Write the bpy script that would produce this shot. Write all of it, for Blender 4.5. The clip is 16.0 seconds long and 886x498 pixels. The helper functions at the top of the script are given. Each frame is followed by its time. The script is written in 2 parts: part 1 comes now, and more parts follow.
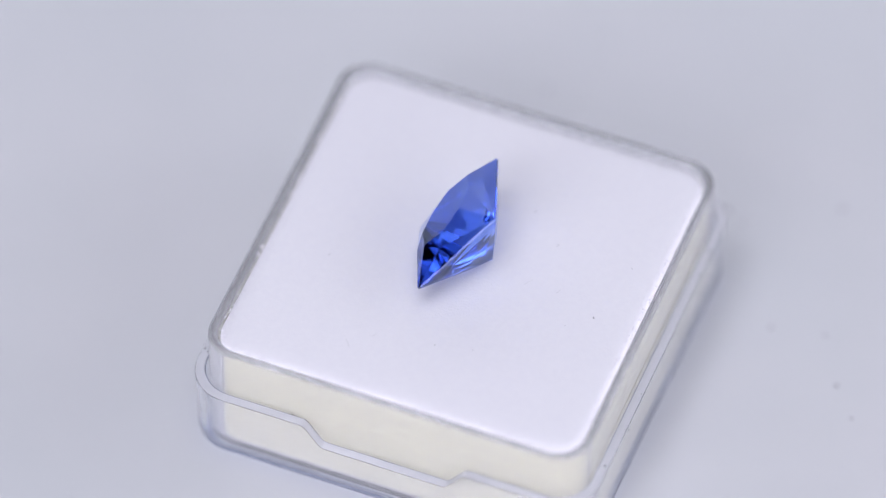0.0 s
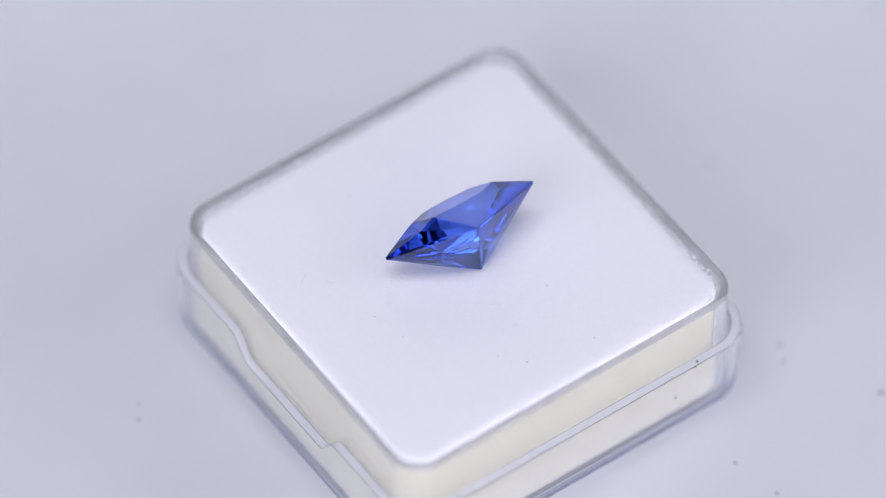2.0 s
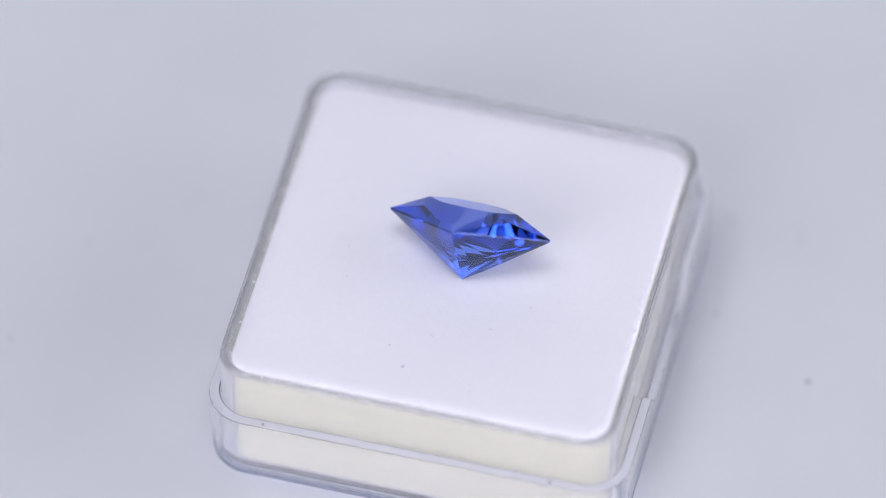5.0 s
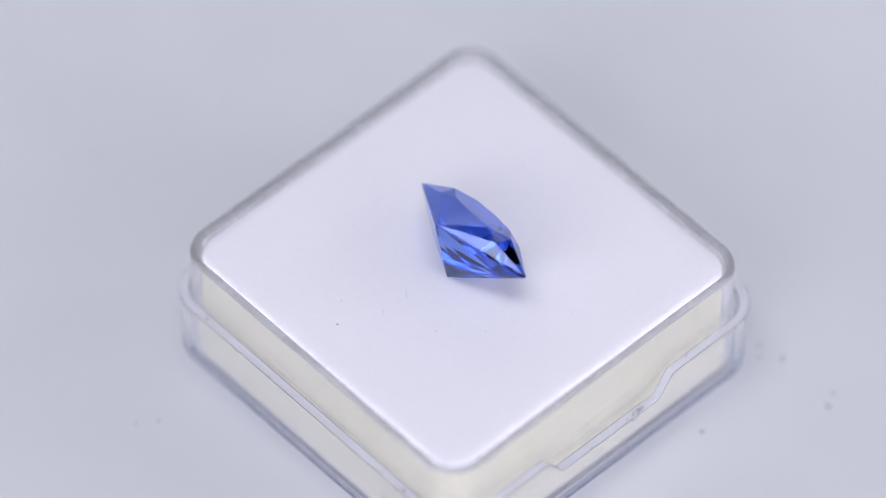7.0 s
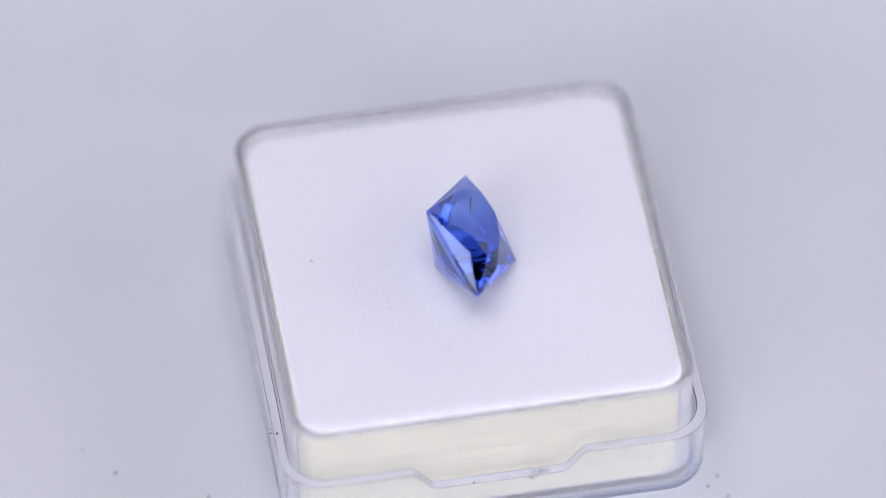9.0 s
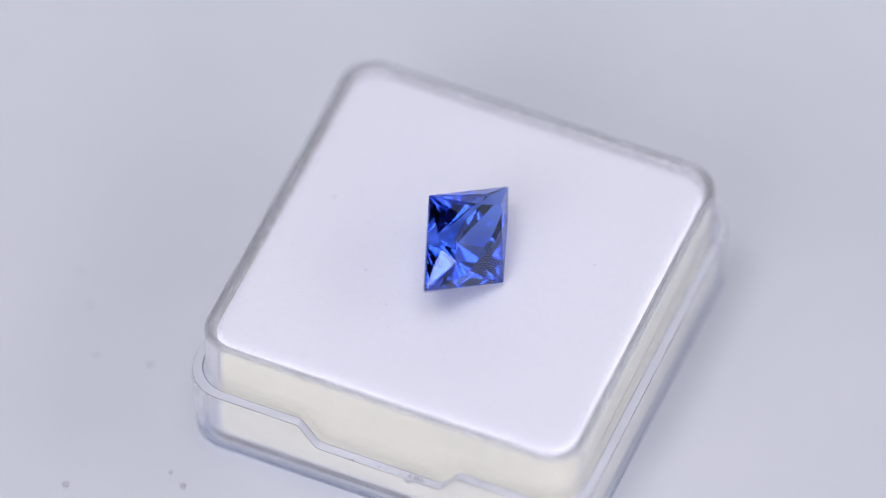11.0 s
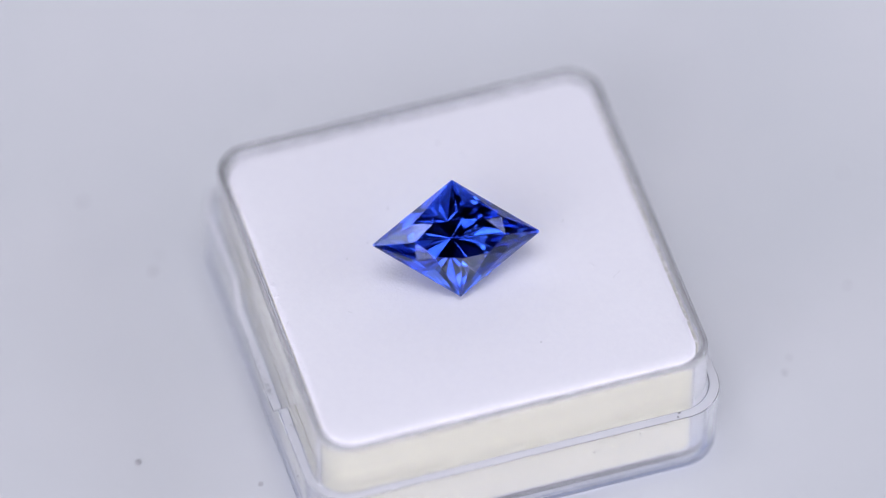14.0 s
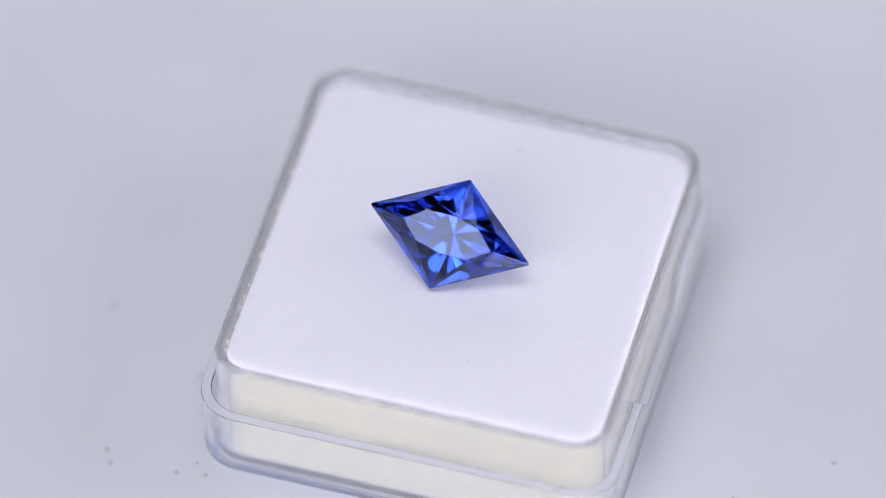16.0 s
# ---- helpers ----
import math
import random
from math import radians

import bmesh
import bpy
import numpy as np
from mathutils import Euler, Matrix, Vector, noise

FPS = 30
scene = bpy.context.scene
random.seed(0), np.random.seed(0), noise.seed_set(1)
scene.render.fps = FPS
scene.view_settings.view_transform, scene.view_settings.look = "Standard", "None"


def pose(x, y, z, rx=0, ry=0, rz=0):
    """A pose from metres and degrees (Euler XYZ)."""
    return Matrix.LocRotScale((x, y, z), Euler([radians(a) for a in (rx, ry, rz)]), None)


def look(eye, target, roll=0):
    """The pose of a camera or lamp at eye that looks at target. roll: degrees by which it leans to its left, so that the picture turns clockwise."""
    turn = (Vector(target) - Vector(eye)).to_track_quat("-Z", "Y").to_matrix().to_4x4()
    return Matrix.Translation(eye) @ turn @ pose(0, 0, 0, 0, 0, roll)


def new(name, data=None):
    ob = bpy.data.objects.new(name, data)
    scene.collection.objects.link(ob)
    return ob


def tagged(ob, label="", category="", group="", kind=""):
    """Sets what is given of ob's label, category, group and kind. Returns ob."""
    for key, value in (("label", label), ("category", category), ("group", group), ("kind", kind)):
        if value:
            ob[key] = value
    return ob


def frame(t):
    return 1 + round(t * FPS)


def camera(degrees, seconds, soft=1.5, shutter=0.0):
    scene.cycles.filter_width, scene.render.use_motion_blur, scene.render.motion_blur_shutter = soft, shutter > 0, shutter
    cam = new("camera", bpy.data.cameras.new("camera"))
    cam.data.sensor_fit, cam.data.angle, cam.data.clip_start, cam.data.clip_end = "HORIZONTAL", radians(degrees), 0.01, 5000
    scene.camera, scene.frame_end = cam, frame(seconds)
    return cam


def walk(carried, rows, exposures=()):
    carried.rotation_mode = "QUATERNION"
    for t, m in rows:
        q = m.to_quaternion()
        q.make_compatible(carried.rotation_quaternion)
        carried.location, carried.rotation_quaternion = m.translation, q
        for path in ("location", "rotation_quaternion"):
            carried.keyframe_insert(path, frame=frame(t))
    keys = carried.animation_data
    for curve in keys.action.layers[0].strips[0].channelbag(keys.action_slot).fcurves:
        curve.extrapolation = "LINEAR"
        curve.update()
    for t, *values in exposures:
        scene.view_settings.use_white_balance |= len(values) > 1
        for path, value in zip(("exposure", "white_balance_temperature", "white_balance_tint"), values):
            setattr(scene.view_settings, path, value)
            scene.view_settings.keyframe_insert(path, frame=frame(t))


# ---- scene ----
U = 0.00093          # one plan unit in metres: the clear tray is 32.2 units = 30 mm wide
PAD = 11.8           # height of the pad's top above the turntable, in plan units


def at(x, y, z):
    return (x * U, y * U, z * U)


# ---- camera ----
cam = camera(6.2, 16.0, soft=0.5)
EYE = Vector(at(0, -406.9, 510.7 + PAD))
YAW, DOWN = radians(-0.199), radians(51.394)
AIM = Vector((math.sin(YAW) * math.cos(DOWN), math.cos(YAW) * math.cos(DOWN), -math.sin(DOWN)))
cam.data.dof.use_dof = True
cam.data.dof.focus_distance = 650 * U
cam.data.dof.aperture_fstop = 9.0
walk(cam, [(0, look(EYE, EYE + AIM, 0.11)), (16, look(EYE, EYE + AIM, 0.11))])

# ---- world and lights ----
world = bpy.data.worlds.new("studio")
scene.world = world
world.use_nodes = True
world.node_tree.nodes["Background"].inputs["Color"].default_value = (0.75, 0.8, 1.0, 1)
world.node_tree.nodes["Background"].inputs["Strength"].default_value = 0.05


def area_lamp(name, eye, target, sx, sy, power, colour):
    data = bpy.data.lights.new(name, "AREA")
    data.shape, data.size, data.size_y, data.energy, data.color = "RECTANGLE", sx, sy, power, colour
    ob = new(name, data)
    ob.matrix_world = look(eye, target)
    return ob


LAMP = (0.845, 0.862, 1.0)
WARM = (0.905, 0.875, 0.975)
area_lamp("softbox_light", (-0.08, -0.10, 0.74), (-0.08, -0.08, 0), 0.60, 0.31, 2.75, LAMP)
area_lamp("left_light", (-0.27, -0.48, 0.42), (-0.02, 0, 0), 0.33, 0.30, 1.1, LAMP)
area_lamp("right_light", (0.41, -0.01, 0.23), (0, 0, 0.05), 0.28, 0.22, 0.6, LAMP)
area_lamp("front_right_light", (0.42, -0.42, 0.26), (0, 0, 0.02), 0.32, 0.17, 0.45, WARM)
area_lamp("front_left_light", (-0.42, -0.42, 0.26), (0, 0, 0.02), 0.32, 0.17, 0.72, WARM)
area_lamp("front_light", (0.16, -0.53, 0.08), (0.02, 0, 0.02), 0.50, 0.16, 0.95, WARM)
area_lamp("back_light", (0.0, 0.335, 0.15), (0, 0, 0.05), 0.82, 0.29, 0.5, LAMP)
scene.view_settings.exposure = 0.0


# ---- materials ----
def material(name, colour, rough=0.5, **more):
    m = bpy.data.materials.new(name)
    m.use_nodes = True
    b = m.node_tree.nodes["Principled BSDF"]
    b.inputs["Base Color"].default_value = (*colour, 1)
    b.inputs["Roughness"].default_value = rough
    for k, v in more.items():
        b.inputs[k.replace("_", " ")].default_value = v
    return m


def textured(m, dark, light, scale, bump=0.0, bump_scale=None, detail=4.0, distance=0.0002, low=0.35, high=0.65):
    """Colour from noise between two tones, and a fine relief."""
    nt = m.node_tree
    b = nt.nodes["Principled BSDF"]
    co = nt.nodes.new("ShaderNodeTexCoord")
    no = nt.nodes.new("ShaderNodeTexNoise")
    no.inputs["Scale"].default_value, no.inputs["Detail"].default_value = scale, detail
    ramp = nt.nodes.new("ShaderNodeValToRGB")
    ramp.color_ramp.elements[0].position, ramp.color_ramp.elements[1].position = low, high
    ramp.color_ramp.elements[0].color, ramp.color_ramp.elements[1].color = (*dark, 1), (*light, 1)
    nt.links.new(co.outputs["Object"], no.inputs["Vector"])
    nt.links.new(no.outputs["Fac"], ramp.inputs["Fac"])
    nt.links.new(ramp.outputs["Color"], b.inputs["Base Color"])
    if bump:
        n2 = nt.nodes.new("ShaderNodeTexNoise")
        n2.inputs["Scale"].default_value, n2.inputs["Detail"].default_value = bump_scale or scale, 6.0
        bp = nt.nodes.new("ShaderNodeBump")
        bp.inputs["Strength"].default_value, bp.inputs["Distance"].default_value = bump, distance
        nt.links.new(co.outputs["Object"], n2.inputs["Vector"])
        nt.links.new(n2.outputs["Fac"], bp.inputs["Height"])
        nt.links.new(bp.outputs["Normal"], b.inputs["Normal"])
    return m


def streak(m, stretch, depth):
    """Darken the colour in long level streaks, as a blade leaves them in cut foam."""
    nt = m.node_tree
    b = nt.nodes["Principled BSDF"]
    source = b.inputs["Base Color"].links[0].from_socket
    co, mp, no = nt.nodes.new("ShaderNodeTexCoord"), nt.nodes.new("ShaderNodeMapping"), nt.nodes.new("ShaderNodeTexNoise")
    mp.inputs["Scale"].default_value = stretch
    no.inputs["Scale"].default_value, no.inputs["Detail"].default_value = 1.0, 3.0
    span = nt.nodes.new("ShaderNodeMapRange")
    span.inputs["From Min"].default_value, span.inputs["From Max"].default_value = 0.3, 0.7
    span.inputs["To Min"].default_value, span.inputs["To Max"].default_value = 1.0 - depth, 1.0 + depth * 0.4
    mul = nt.nodes.new("ShaderNodeVectorMath")
    mul.operation = "MULTIPLY"
    for u, w in ((co.outputs["Object"], mp.inputs["Vector"]), (mp.outputs[0], no.inputs["Vector"]), (no.outputs["Fac"], span.inputs["Value"]),
                 (source, mul.inputs[0]), (span.outputs[0], mul.inputs[1]), (mul.outputs[0], b.inputs["Base Color"])):
        nt.links.new(u, w)


white_acrylic = textured(material("white_acrylic", (0.7, 0.7, 0.72), 0.24), (0.67, 0.68, 0.70), (0.715, 0.715, 0.735), 40, 0.05, 900, distance=0.00005)
felt = textured(material("white_felt", (0.86, 0.85, 0.88), 0.95), (0.86, 0.842, 0.885), (0.875, 0.857, 0.895), 2500, 0.5, 5000, distance=0.00008)
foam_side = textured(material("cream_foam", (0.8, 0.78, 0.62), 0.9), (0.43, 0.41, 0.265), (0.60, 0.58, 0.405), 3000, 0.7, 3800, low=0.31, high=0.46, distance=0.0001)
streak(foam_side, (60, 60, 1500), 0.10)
clear_plastic = material("clear_plastic", (0.955, 0.955, 0.985), 0.05, IOR=1.38, Transmission_Weight=0.83)
glassy_plastic = material("glassy_plastic", (0.95, 0.955, 0.975), 0.05, IOR=1.32, Transmission_Weight=0.98)
# whitened plastic in place of the light caught by the clear lip
lip_glint_plastic = material("lip_glint_plastic", (0.90, 0.90, 0.93), 0.2, IOR=1.42, Transmission_Weight=0.42)
burr_white = material("crushed_plastic", (0.90, 0.90, 0.93), 0.12, IOR=1.5, Transmission_Weight=0.6)
# bluish tint stands in for the dark contact line under the tray
edge_shade_plastic = material("edge_shade_plastic", (0.60, 0.64, 0.78), 0.12, IOR=1.45, Transmission_Weight=0.93)
sapphire = bpy.data.materials.new("sapphire")
sapphire.use_nodes = True
tree = sapphire.node_tree
glass, sheen, mix = (tree.nodes.new(k) for k in ("ShaderNodeBsdfGlass", "ShaderNodeBsdfGlossy", "ShaderNodeMixShader"))
glass.inputs["Color"].default_value = (0.41, 0.555, 0.96, 1)
glass.inputs["Roughness"].default_value, glass.inputs["IOR"].default_value = 0.0, 1.77
sheen.inputs["Color"].default_value, sheen.inputs["Roughness"].default_value = (0.95, 0.96, 1, 1), 0.0
facing, power, lift = tree.nodes.new("ShaderNodeLayerWeight"), tree.nodes.new("ShaderNodeMath"), tree.nodes.new("ShaderNodeMath")
facing.inputs["Blend"].default_value = 0.5
power.operation, power.inputs[1].default_value = "POWER", 5.0
lift.operation, lift.inputs[1].default_value, lift.inputs[2].default_value = "MULTIPLY_ADD", 0.92, 0.045
for u, w in ((facing.outputs["Facing"], power.inputs[0]), (power.outputs[0], lift.inputs[0]), (lift.outputs[0], mix.inputs[0]),
             (glass.outputs[0], mix.inputs[1]), (sheen.outputs[0], mix.inputs[2]), (mix.outputs[0], tree.nodes["Material Output"].inputs["Surface"])):
    tree.links.new(u, w)
dust_dark = material("dust", (0.08, 0.075, 0.08), 0.9)
lint_grey = material("lint", (0.66, 0.65, 0.67), 0.9)
dust_grey = material("dust_grey", (0.50, 0.49, 0.51), 0.9)
cloth = textured(material("white_cloth", (0.78, 0.78, 0.78), 0.9), (0.74, 0.74, 0.76), (0.80, 0.80, 0.80), 30, 0.1, 700)
table_mat = textured(material("grey_table", (0.3, 0.3, 0.31), 0.6), (0.09, 0.09, 0.095), (0.13, 0.13, 0.135), 20, 0.1, 300)
wall_mat = textured(material("room_wall", (0.35, 0.35, 0.36), 0.9), (0.15, 0.15, 0.155), (0.18, 0.18, 0.185), 3, 0.1, 60)


# ---- mesh helpers ----
def mesh_object(name, bm, mat, parent=None, label="", smooth=None):
    me = bpy.data.meshes.new(name)
    bmesh.ops.recalc_face_normals(bm, faces=bm.faces)
    bm.to_mesh(me)
    bm.free()
    me.materials.append(mat)
    if smooth is not None:
        for p in me.polygons:
            p.use_smooth = True
        me.set_sharp_from_angle(angle=radians(smooth))
    ob = new(name, me)
    ob.parent = parent
    if label:
        tagged(ob, label)
    return ob


def part(name, bm, mat, parent, label="", smooth=None):
    return mesh_object(name, bm, mat, parent, label, smooth)


def rounded_square(half, radius, steps=10, stops=()):
    """Points round a square with rounded corners, anticlockwise; stops are extra places along each side."""
    pts = []
    for k in range(4):
        turn = Matrix.Rotation(k * math.pi / 2, 2)
        side = [Vector((s, -half)) for s in stops]
        c = Vector((half - radius, -half + radius))
        side += [c + radius * Vector((math.sin(i / steps * math.pi / 2), -math.cos(i / steps * math.pi / 2))) for i in range(steps + 1)]
        pts += [turn @ p for p in side]
    return pts


def loft(rings, closed=True, cap_ends=False):
    """A skin over rings of 3D points (in plan units)."""
    bm = bmesh.new()
    vs = [[bm.verts.new(at(*p)) for p in ring] for ring in rings]
    n = len(vs[0])
    pairs = list(zip(vs, vs[1:] + vs[:1])) if closed else list(zip(vs, vs[1:]))
    for a, b in pairs:
        for i in range(n):
            j = (i + 1) % n
            bm.faces.new((a[i], a[j], b[j], b[i]))
    if cap_ends:
        bm.faces.new(vs[0][::-1])
        bm.faces.new(vs[-1])
    return bm


def flat_ring(half, radius, z, stops=()):
    return [(p.x, p.y, z) for p in rounded_square(half, radius, stops=stops)]


def box_mesh(lo, hi):
    bm = bmesh.new()
    bmesh.ops.create_cube(bm, size=1)
    for v in bm.verts:
        v.co = Vector([(lo[i] + hi[i]) / 2 + v.co[i] * (hi[i] - lo[i]) for i in range(3)])
    return bm


# ---- the setting: table, room, light tent ----
tagged(mesh_object("table", box_mesh((-1.2, -0.9, -0.06), (1.2, 0.9, -0.022)), table_mat), "plain grey table top under the turntable", "table", kind="structure")
tagged(mesh_object("floor", box_mesh((-2.5, -2.5, -0.85), (2.5, 2.5, -0.80)), wall_mat), "plain grey floor", "floor", kind="structure")
tagged(mesh_object("ceiling", box_mesh((-2.5, -2.5, 1.75), (2.5, 2.5, 1.80)), wall_mat), "plain grey ceiling", "ceiling", kind="structure")
for nm, lo, hi in (("wall_north", (-2.5, 2.5, -0.8), (2.5, 2.55, 1.75)), ("wall_south", (-2.5, -2.55, -0.8), (2.5, -2.5, 1.75)),
                   ("wall_east", (2.5, -2.5, -0.8), (2.55, 2.5, 1.75)), ("wall_west", (-2.55, -2.5, -0.8), (-2.5, 2.5, 1.75))):
    tagged(mesh_object(nm, box_mesh(lo, hi), wall_mat), "plain grey wall", "wall", kind="structure")

tent = tagged(new("cloth_screen"), "low white cloth screen standing round the turntable", "cloth screen")
tent.location = (0, 0, -0.022)
for nm, lo, hi in (("back_panel", (-0.42, 0.34, 0.0015), (0.42, 0.345, 0.32)), ("side_panel", (-0.425, -0.3, 0.0015), (-0.42, 0.345, 0.2)),
                   ("side_panel", (0.42, -0.3, 0.0015), (0.425, 0.345, 0.2)), ("base_sheet", (-0.42, -0.2, 0), (0.42, 0.345, 0.0015))):
    part(nm, box_mesh(lo, hi), cloth, tent)

# ---- turntable ----
turntable = tagged(new("turntable"), "round glossy white display turntable, slowly turning", "turntable")


def disc(profile, steps=96):
    return loft([[(r * math.cos(2 * math.pi * i / steps), r * math.sin(2 * math.pi * i / steps), z) for i in range(steps)] for r, z in profile], closed=False, cap_ends=True)


part("platter", disc([(150, -8), (151, -7), (151, -1.2), (150.6, -0.4), (149.8, 0)]), white_acrylic, turntable, smooth=35)
foot = tagged(mesh_object("plinth", disc([(120, -23.6), (120.5, -23), (120.5, -8.6), (120, -8.0)]), white_acrylic, smooth=35), "round white plinth under the turning platter", "plinth", kind="structure")

# ---- display box: lower tray, inner tray, foam pad ----
BOX_TURN = radians(-21.33)
BOX_X, BOX_Y = 0.09, 0.0
gem_box = tagged(new("gem_box"), "square clear plastic gem box with a white pad on top", "gem box")

# lower tray: stepped lip on two opposite sides
STOPS = (-9.5, -6.9, -6.6, -5.5, -5.2, -2.5, 0, 2.5, 5.2, 5.5, 6.6, 6.9, 9.5)


def lip_height(p, half):
    """Top of the lower tray's wall: cut down in the middle of the two sides that face +y and -y."""
    top, low = PAD - 4.6, PAD - 6.75
    if abs(p.y) < half - 0.01 or abs(p.x) > 10:
        return top
    s = p.x if p.y > 0 else -p.x
    f = max(0.0, min(1.0, (6.8 - abs(s)) / 1.5))
    return top + (low - top) * f


def lip_ring(half, radius, drop):
    return [(p.x, p.y, lip_height(p, half) - drop) for p in rounded_square(half, radius, stops=STOPS)]


rings = [flat_ring(16.1, 2.4, 0.0, STOPS), flat_ring(16.6, 2.9, 0.12, STOPS), flat_ring(16.92, 3.2, 0.45, STOPS), flat_ring(17.0, 3.3, 0.9, STOPS), flat_ring(17.003, 3.3, 1.0, STOPS),
         lip_ring(17.198, 3.4, 0.22), lip_ring(17.2, 3.4, 0.12), lip_ring(17.19, 3.39, 0.03), lip_ring(17.14, 3.34, 0.0),
         lip_ring(16.48, 2.9, 0.0), lip_ring(16.4, 2.85, 0.06), lip_ring(16.4, 2.85, 0.14), flat_ring(16.4, 2.85, 0.87, STOPS), flat_ring(16.4, 2.85, 0.75, STOPS), flat_ring(15.8, 2.5, 0.42, STOPS)]
tray = part("lower_tray", loft(rings, closed=False, cap_ends=True), glassy_plastic, gem_box, "clear plastic tray with a stepped lip", smooth=40)

# added strip: the lip is clear, its bright reflection is put into the colour
lip = [lip_ring(17.16, 3.36, -0.004), lip_ring(17.12, 3.32, -0.03), lip_ring(16.5, 2.93, -0.03), lip_ring(16.48, 2.91, -0.004)]
part("lip_edge", loft(lip, closed=True), lip_glint_plastic, gem_box, "whitish strip added for the bright lit top of the lip", smooth=40)

# thin tinted skin added round the bottom, its shade put into the colour
edge = [flat_ring(16.0, 2.3, 0.01), flat_ring(16.62, 2.92, 0.09), flat_ring(16.95, 3.23, 0.42), flat_ring(17.03, 3.32, 0.88), flat_ring(17.03, 3.32, 1.05), flat_ring(17.015, 3.31, 1.05),
        flat_ring(17.012, 3.31, 0.89), flat_ring(16.935, 3.22, 0.44), flat_ring(16.605, 2.905, 0.11), flat_ring(16.0, 2.3, 0.02)]
part("bottom_edge", loft(edge, closed=True), edge_shade_plastic, gem_box, "thin bluish skin that shades the tray's bottom edge", smooth=40)

# inner tray that holds the pad
rings = [flat_ring(15.2, 2.0, 0.5), flat_ring(15.9, 2.5, 0.66), flat_ring(16.2, 2.75, 1.05), flat_ring(16.2, 2.75, 1.17), flat_ring(16.2, 2.75, PAD - 0.07), flat_ring(16.2, 2.75, PAD + 0.05),
         flat_ring(16.12, 2.7, PAD + 0.27), flat_ring(15.95, 2.6, PAD + 0.38), flat_ring(15.72, 2.45, PAD + 0.34), flat_ring(15.56, 2.35, PAD + 0.15),
         flat_ring(15.5, 2.3, PAD - 0.2), flat_ring(15.5, 2.3, PAD - 0.32), flat_ring(15.5, 2.3, 1.4), flat_ring(15.5, 2.3, 1.28), flat_ring(15.0, 2.0, 0.98)]
part("inner_tray", loft(rings, closed=False, cap_ends=True), clear_plastic, gem_box, "clear plastic inner tray with a rounded rim", smooth=50)

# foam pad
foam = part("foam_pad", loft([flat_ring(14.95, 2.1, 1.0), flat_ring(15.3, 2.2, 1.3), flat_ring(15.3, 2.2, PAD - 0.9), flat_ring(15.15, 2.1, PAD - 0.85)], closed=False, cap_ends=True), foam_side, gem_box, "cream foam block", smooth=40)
part("felt_top", loft([flat_ring(15.15, 2.1, PAD - 0.84), flat_ring(15.32, 2.2, PAD - 0.74), flat_ring(15.3, 2.2, PAD - 0.45), flat_ring(15.15, 2.12, PAD - 0.22), flat_ring(14.85, 2.0, PAD - 0.08), flat_ring(14.3, 1.8, PAD)], closed=False, cap_ends=True), felt, gem_box, "soft white felt face", smooth=60)
bm = bmesh.new()
fray = random.Random(11)
edge = rounded_square(15.2, 2.1, stops=[-12.5 + 0.5 * i for i in range(51)])
for k in range(560):
    p = edge[fray.randrange(len(edge))]
    out = math.atan2(p.y, p.x) + fray.uniform(-1.2, 1.2)
    x, y, z = p.x * fray.uniform(0.992, 1.0) + fray.uniform(-0.25, 0.25), p.y * fray.uniform(0.992, 1.0) + fray.uniform(-0.25, 0.25), PAD - fray.uniform(0.0, 0.25)
    tip = (x + 0.38 * math.cos(out) * fray.uniform(0.3, 1), y + 0.38 * math.sin(out) * fray.uniform(0.3, 1), z + fray.uniform(-0.1, 0.16))
    w = fray.uniform(0.03, 0.07)
    a, b, c, d = (bm.verts.new(at(*q)) for q in ((x - w, y, z), (x + w, y - w, z), (x, y + w, z + w), tip))
    for f in ((a, b, c), (a, b, d), (b, c, d), (c, a, d)):
        bm.faces.new(f)
part("frayed_edge", bm, felt, gem_box, "loose white fibres along the felt's edge")
chip = random.Random(3)
bm = bmesh.new()
for cx, cy, cz, spread, count in ((-3.3, 16.95, PAD - 6.72, 0.8, 40), (-2.6, 17.1, PAD - 6.9, 0.5, 16), (16.25, 16.1, PAD - 4.9, 0.35, 14), (-1.0, 17.0, PAD - 6.75, 1.2, 8)):
    for k in range(count):
        x, y, z = cx + chip.gauss(0, spread * 0.5), cy + chip.gauss(0, 0.1), cz + chip.gauss(0, 0.16)
        pts = [bm.verts.new(at(x + chip.uniform(-0.22, 0.22), y + chip.uniform(-0.14, 0.14), z + chip.uniform(-0.15, 0.15))) for q in range(4)]
        for f in ((0, 1, 2), (0, 1, 3), (1, 2, 3), (2, 0, 3)):
            bm.faces.new([pts[q] for q in f])
part("burr", bm, burr_white, gem_box, "rough crushed plastic on the lip")
for ob in gem_box.children:
    if ob.name in ("lower_tray", "inner_tray", "bottom_edge"):
        ob.visible_shadow = False
    shift = (-0.22, 0.12, 0) if ob is tray or ob.name in ("burr", "lip_edge", "bottom_edge") else (-0.12, 0.0, 0)
    ob.matrix_local = Matrix.Translation(at(BOX_X, BOX_Y, 0)) @ Matrix.Rotation(BOX_TURN, 4, "Z") @ Matrix.Translation(at(*shift))

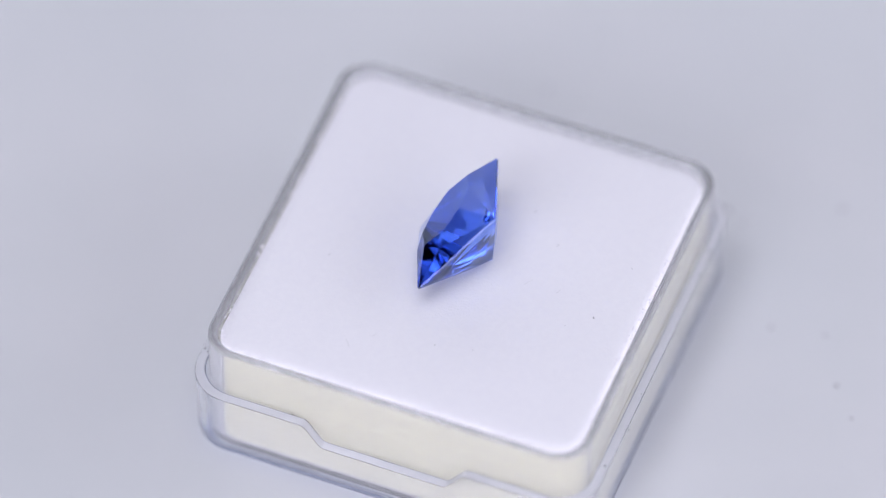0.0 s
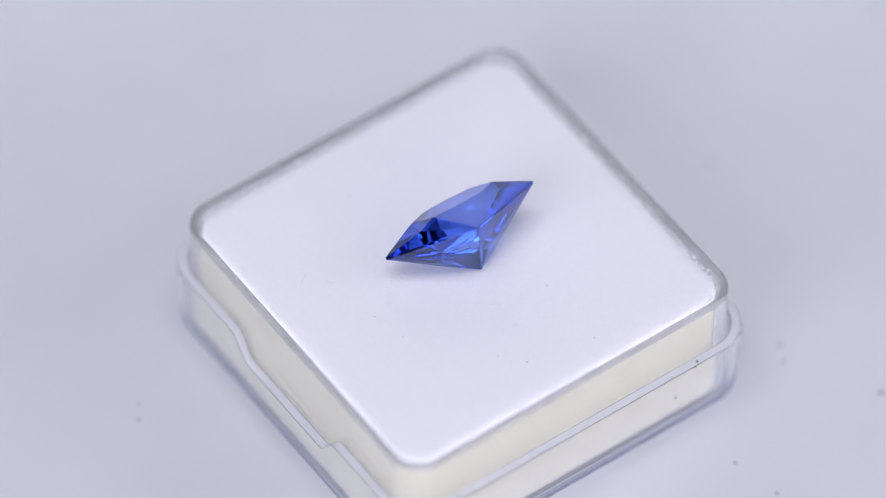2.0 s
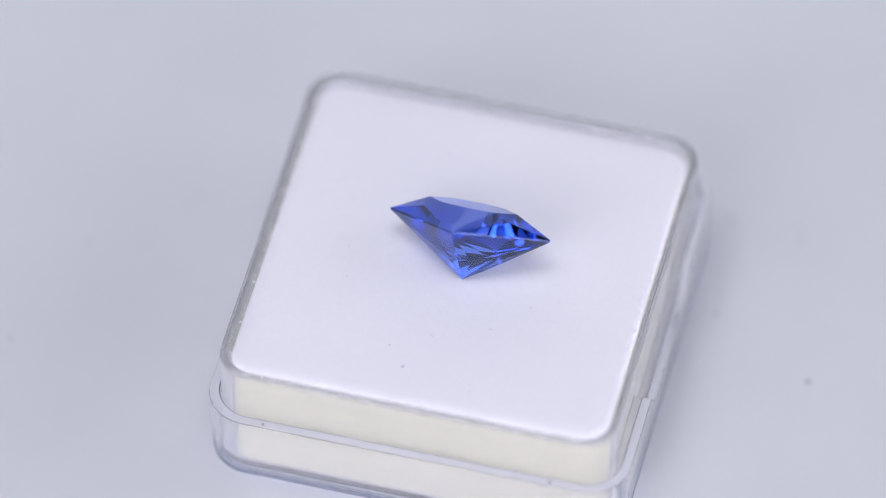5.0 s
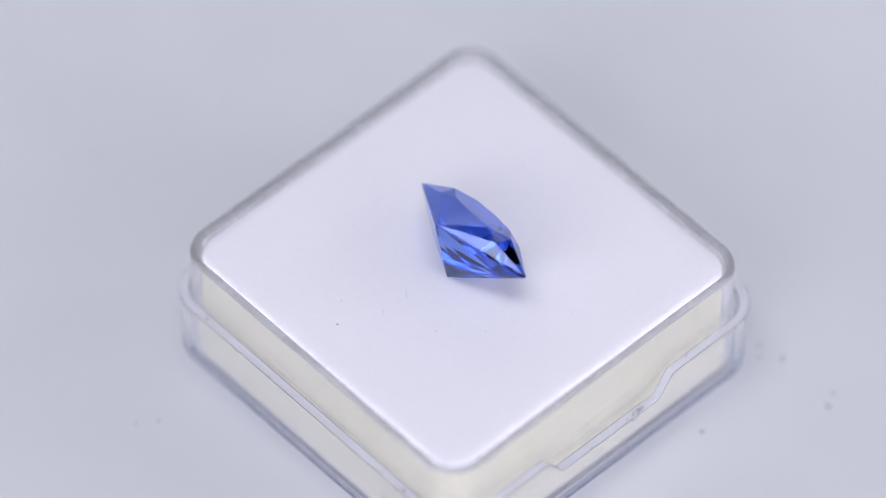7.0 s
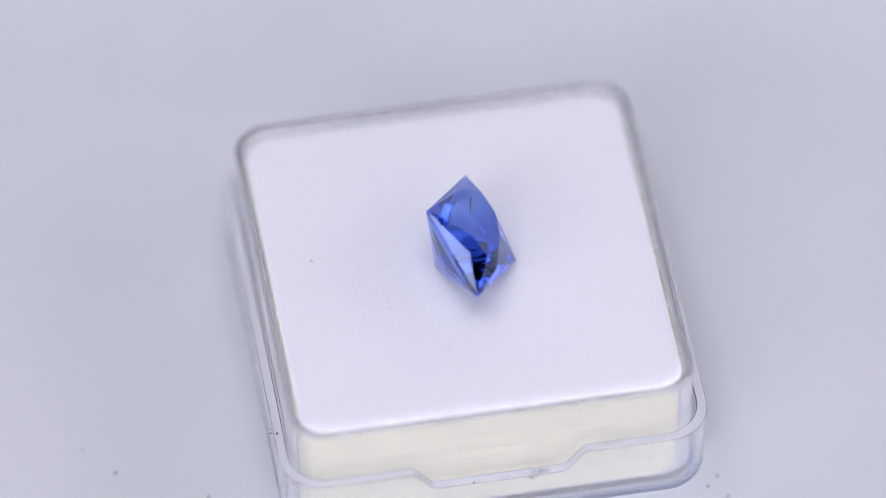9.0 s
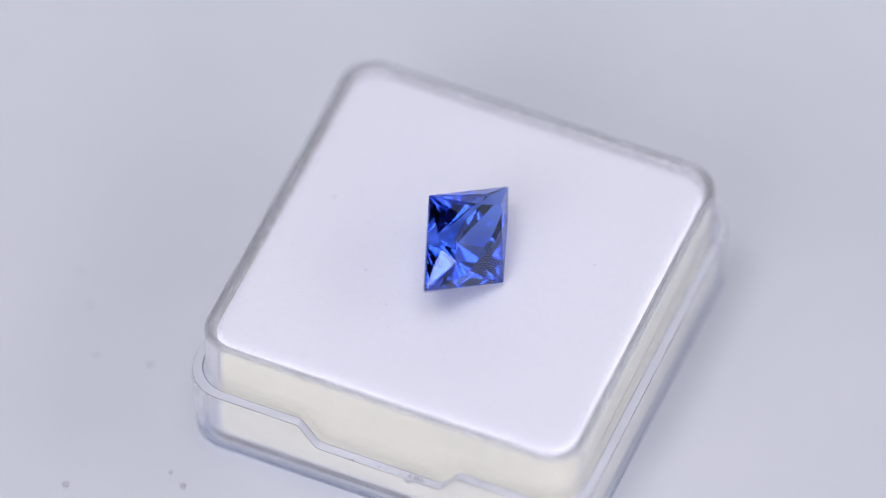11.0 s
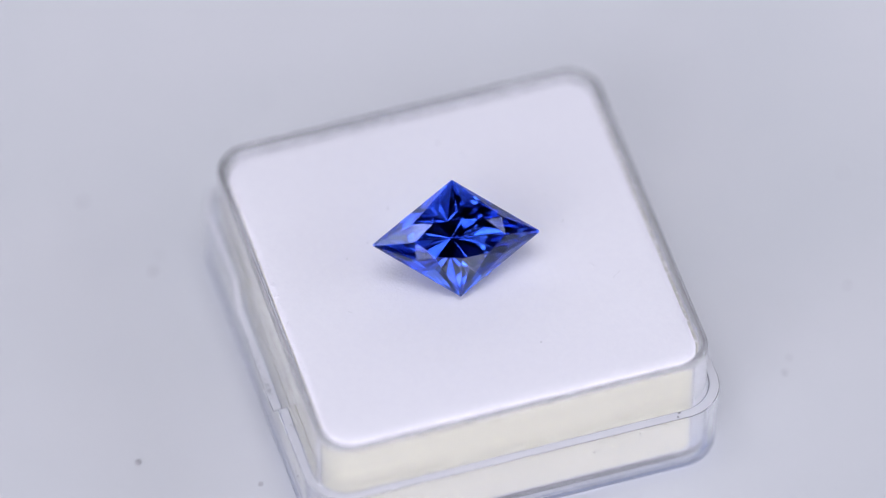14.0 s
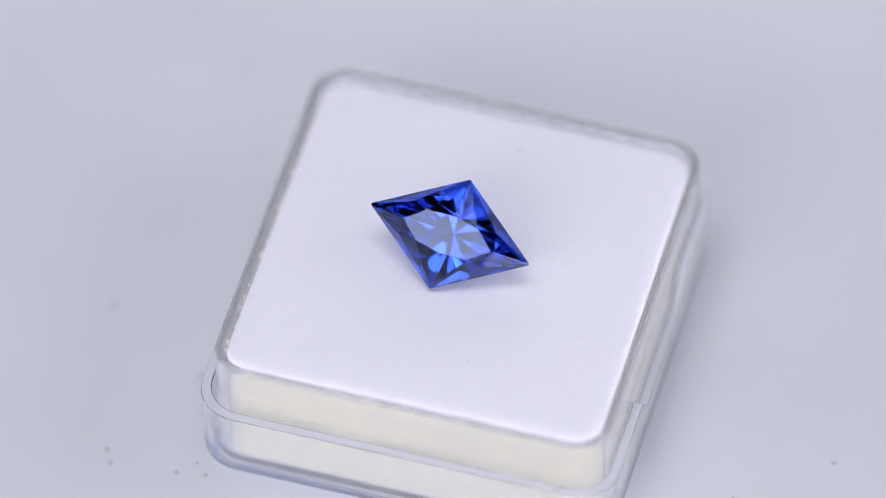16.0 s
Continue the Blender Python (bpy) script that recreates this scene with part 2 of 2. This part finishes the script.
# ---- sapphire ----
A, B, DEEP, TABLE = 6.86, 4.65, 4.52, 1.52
gem_points = [(0, 0, -DEEP)]
for sx in (1, -1):
    gem_points += [(sx * 0.985 * A, sy * 0.018 * B, z) for sy in (1, -1) for z in (0.02, -0.16)] + [(sx * 0.54 * A, 0, TABLE)]
    gem_points += [(sx * r * 0.985 * A, 0, -DEEP * (1 - r) * bulge) for r, bulge in ((0.22, 1.035), (0.42, 1.06), (0.62, 1.08), (0.8, 1.1))]
    gem_points += [(0, sx * B, 0), (0, sx * B, -0.16), (0, sx * 0.34 * B, TABLE)]
    for sy in (1, -1):
        gem_points += [(sx * 0.32 * A, sy * 0.28 * B, TABLE), (sx * 0.53 * A, sy * 0.31 * B, 0.99)]
        for s, r, bulge in ((0.28, 0.50, 1.17), (0.70, 0.50, 1.17), (0.12, 0.66, 1.13), (0.5, 0.66, 1.31), (0.88, 0.66, 1.13), (0.30, 0.82, 1.40), (0.5, 0.86, 1.46), (0.72, 0.82, 1.40)):
            gem_points.append((sx * A * (1 - s) * r, sy * B * s * r, -DEEP * (1 - r) * bulge))
bm = bmesh.new()
for p in gem_points:
    bm.verts.new(at(*p))
bmesh.ops.convex_hull(bm, input=bm.verts)
bmesh.ops.delete(bm, geom=[v for v in bm.verts if not v.link_faces], context="VERTS")
bmesh.ops.dissolve_limit(bm, angle_limit=radians(0.6), verts=bm.verts, edges=bm.edges)
bmesh.ops.recalc_face_normals(bm, faces=bm.faces)
gem = tagged(new("sapphire"), "blue lozenge-cut sapphire lying tilted on a white pad", "gemstone")


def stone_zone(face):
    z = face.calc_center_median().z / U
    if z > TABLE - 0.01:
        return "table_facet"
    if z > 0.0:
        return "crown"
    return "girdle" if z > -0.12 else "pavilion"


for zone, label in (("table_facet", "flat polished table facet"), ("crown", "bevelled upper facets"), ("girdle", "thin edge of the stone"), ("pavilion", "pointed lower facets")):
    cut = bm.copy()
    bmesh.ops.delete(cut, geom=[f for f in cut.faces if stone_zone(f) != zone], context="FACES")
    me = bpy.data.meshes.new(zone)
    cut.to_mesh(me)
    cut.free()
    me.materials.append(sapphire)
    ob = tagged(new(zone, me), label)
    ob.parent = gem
bm.free()
gx, gy = Vector((0.4545, 0.8835, 0.1138)), -Vector((0.6402, -0.4127, 0.6480))
gz = gx.cross(gy).normalized()
gy = gz.cross(gx)
gem_turn = Matrix((gx, gy, gz)).transposed().to_4x4()
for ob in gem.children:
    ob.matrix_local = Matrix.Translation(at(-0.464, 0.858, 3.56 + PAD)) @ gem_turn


# ---- dust and lint ----
def grain(bm, x, y, z, r, rnd):
    """An uneven little crumb lying at z."""
    g = bmesh.ops.create_icosphere(bm, subdivisions=1, radius=r * U)
    flat = rnd.uniform(0.4, 0.7)
    for v in g["verts"]:
        v.co = Vector((v.co.x * rnd.uniform(0.6, 1.4), v.co.y * rnd.uniform(0.6, 1.4), v.co.z * flat)) + Vector(at(x, y, z + r * 0.3))


def fibre(bm, x, y, z, length, turn, bend, rnd, r=0.014):
    """A thin bent hair lying at z."""
    steps, p, a = 9, Vector((x, y)), turn
    rings = []
    for i in range(steps):
        d = Vector((math.cos(a), math.sin(a)))
        side = Vector((-d.y, d.x))
        rings.append([bm.verts.new(at(p.x + side.x * r * c, p.y + side.y * r * c, z + r + r * s)) for c, s in ((1, 0), (0, 1), (-1, 0), (0, -1))])
        p = p + d * length / steps
        a += bend / steps + rnd.uniform(-0.35, 0.35)
    for u, w in zip(rings, rings[1:]):
        for i in range(4):
            bm.faces.new((u[i], u[(i + 1) % 4], w[(i + 1) % 4], w[i]))


rnd = random.Random(5)
bm = bmesh.new()
for x, y, r in ((10.37, -5.92, 0.11), (8.11, -6.7, 0.05), (0.8, -9.2, 0.05), (7.55, 1.44, 0.06), (-2.2, -8.7, 0.05), (13.5, -0.95, 0.05), (5.8, 4.9, 0.05), (-10.65, 0.4, 0.06)):
    grain(bm, x, y, PAD, r, rnd)
specks = tagged(mesh_object("specks", bm, dust_grey), "a few grey specks on the white pad", "dust", kind="stuff")
bm = bmesh.new()
for x, y, ln, tu, be in ((7.4, -3.4, 0.6, 0.4, 1.5), (4.9, -2.6, 0.9, 1.0, 0.6), (-9.0, -9.0, 1.0, 1.9, 1.2), (-7.4, -7.8, 0.7, 0.1, 1.0), (5.6, 7.1, 0.4, 2.0, 1.0), (1.0, 10.3, 0.4, 0.6, 1.2)):
    fibre(bm, x, y, PAD, ln, tu, be, rnd)
lint = tagged(mesh_object("lint", bm, lint_grey), "fine pale hairs lying on the white pad", "lint", kind="stuff")

bm = bmesh.new()
for x, y, r in ((-17.4, -20.2, 0.2), (25.0, 2.4, 0.22), (29.4, 1.6, 0.2), (-5.4, -36.0, 0.2), (22.8, 13.3, 0.22), (-7.6, 29.2, 0.26), (17.2, -18.7, 0.16), (18.3, -20.2, 0.16),
                (30.2, -3.5, 0.22), (31.3, -6.8, 0.18), (-9.7, 22.1, 0.2), (21.8, 14.6, 0.34), (31.1, 14.8, 0.3), (7.0, 27.5, 0.3), (-0.8, 21.1, 0.2), (-18.3, -18.9, 0.2),
                (-9.0, 29.0, 0.2), (-10.5, 23.8, 0.24), (-10.9, 21.6, 0.2), (-14.6, -28.7, 0.24)):
    grain(bm, x, y, 0, r, rnd)
crumbs = tagged(mesh_object("dust", bm, dust_grey), "scattered grey dust specks on the white turntable", "dust", kind="stuff")

bm = bmesh.new()
for x, y, r in ((-20.31, -5.95, 0.12), (-15.84, 4.56, 0.09), (-18.62, -2.99, 0.07), (-16.97, 1.61, 0.07), (-2.29, 18.82, 0.07), (19.8, 4.57, 0.13), (-2.02, 18.9, 0.07), (19.8, 9.26, 0.06),
                (-20.56, -5.6, 0.1), (-13.46, -12.2, 0.08), (14.24, -10.0, 0.08), (13.19, -13.61, 0.08), (11.27, -17.2, 0.1), (15.68, -3.76, 0.11), (15.4, -3.5, 0.06), (19.03, 2.1, 0.08), (20.0, 3.9, 0.1),
                (-15.3, 5.6, 0.05), (-18.0, -0.3, 0.05), (14.4, -6.9, 0.05), (-0.61, 18.7, 0.05)):
    grain(bm, x, y, PAD - 4.56, r, rnd)
# grains that cling to the tray's outer wall, in the tray's own axes
in_tray = Matrix.Translation(at(BOX_X, BOX_Y, 0)) @ Matrix.Rotation(BOX_TURN, 4, "Z") @ Matrix.Translation(at(-0.22, 0.12, 0))
for x, y, z, r in ((-17.17, -9.63, 6.6, 0.1), (-17.15, -5.82, 5.56, 0.12), (-17.15, -7.5, 5.45, 0.06), (-11.09, 17.15, 5.39, 0.07), (-11.99, 17.15, 4.95, 0.09), (2.13, 17.15, 5.1, 0.1), (-1.61, 17.15, 5.1, 0.07),
                   (-1.56, -17.15, 5.1, 0.07), (17.15, 9.07, 4.44, 0.1), (17.15, -7.32, 6.26, 0.08), (-17.14, 2.4, 4.2, 0.05), (17.14, 1.2, 4.9, 0.05), (-13.6, 17.14, 3.6, 0.07)):
    q = in_tray @ Vector(at(x, y, z))
    grain(bm, q.x / U, q.y / U, q.z / U, r, rnd)
lip_dust = tagged(mesh_object("lip_dust", bm, dust_dark), "dark dust grains on the clear box's lip", "dust", kind="stuff")


# ---- what moves ----
def motions():
    turns = [(0, -0.03, 0.195, -0.152), (1.5, -24.69, -0.094, 0.027), (3, -49.45, -0.363, 0.113), (4.5, -74.28, -0.1, 0.039), (6.5, -107.4, 0.062, 0.0),
             (8, -131.98, 0.071, -0.1), (9.5, -156.79, 0.03, -0.05), (11.5, -189.72, 0.05, -0.05), (13, -214.6, 0.1, 0.03), (14.5, -239.26, -0.03, 0.038), (16, -264.09, -0.06, 0.088)]
    rows = [(t, pose(x * U, y * U, 0, 0, 0, a)) for t, a, x, y in turns]
    for thing in (turntable, gem_box, gem, specks, lint, crumbs, lip_dust):
        walk(thing, rows)


motions()
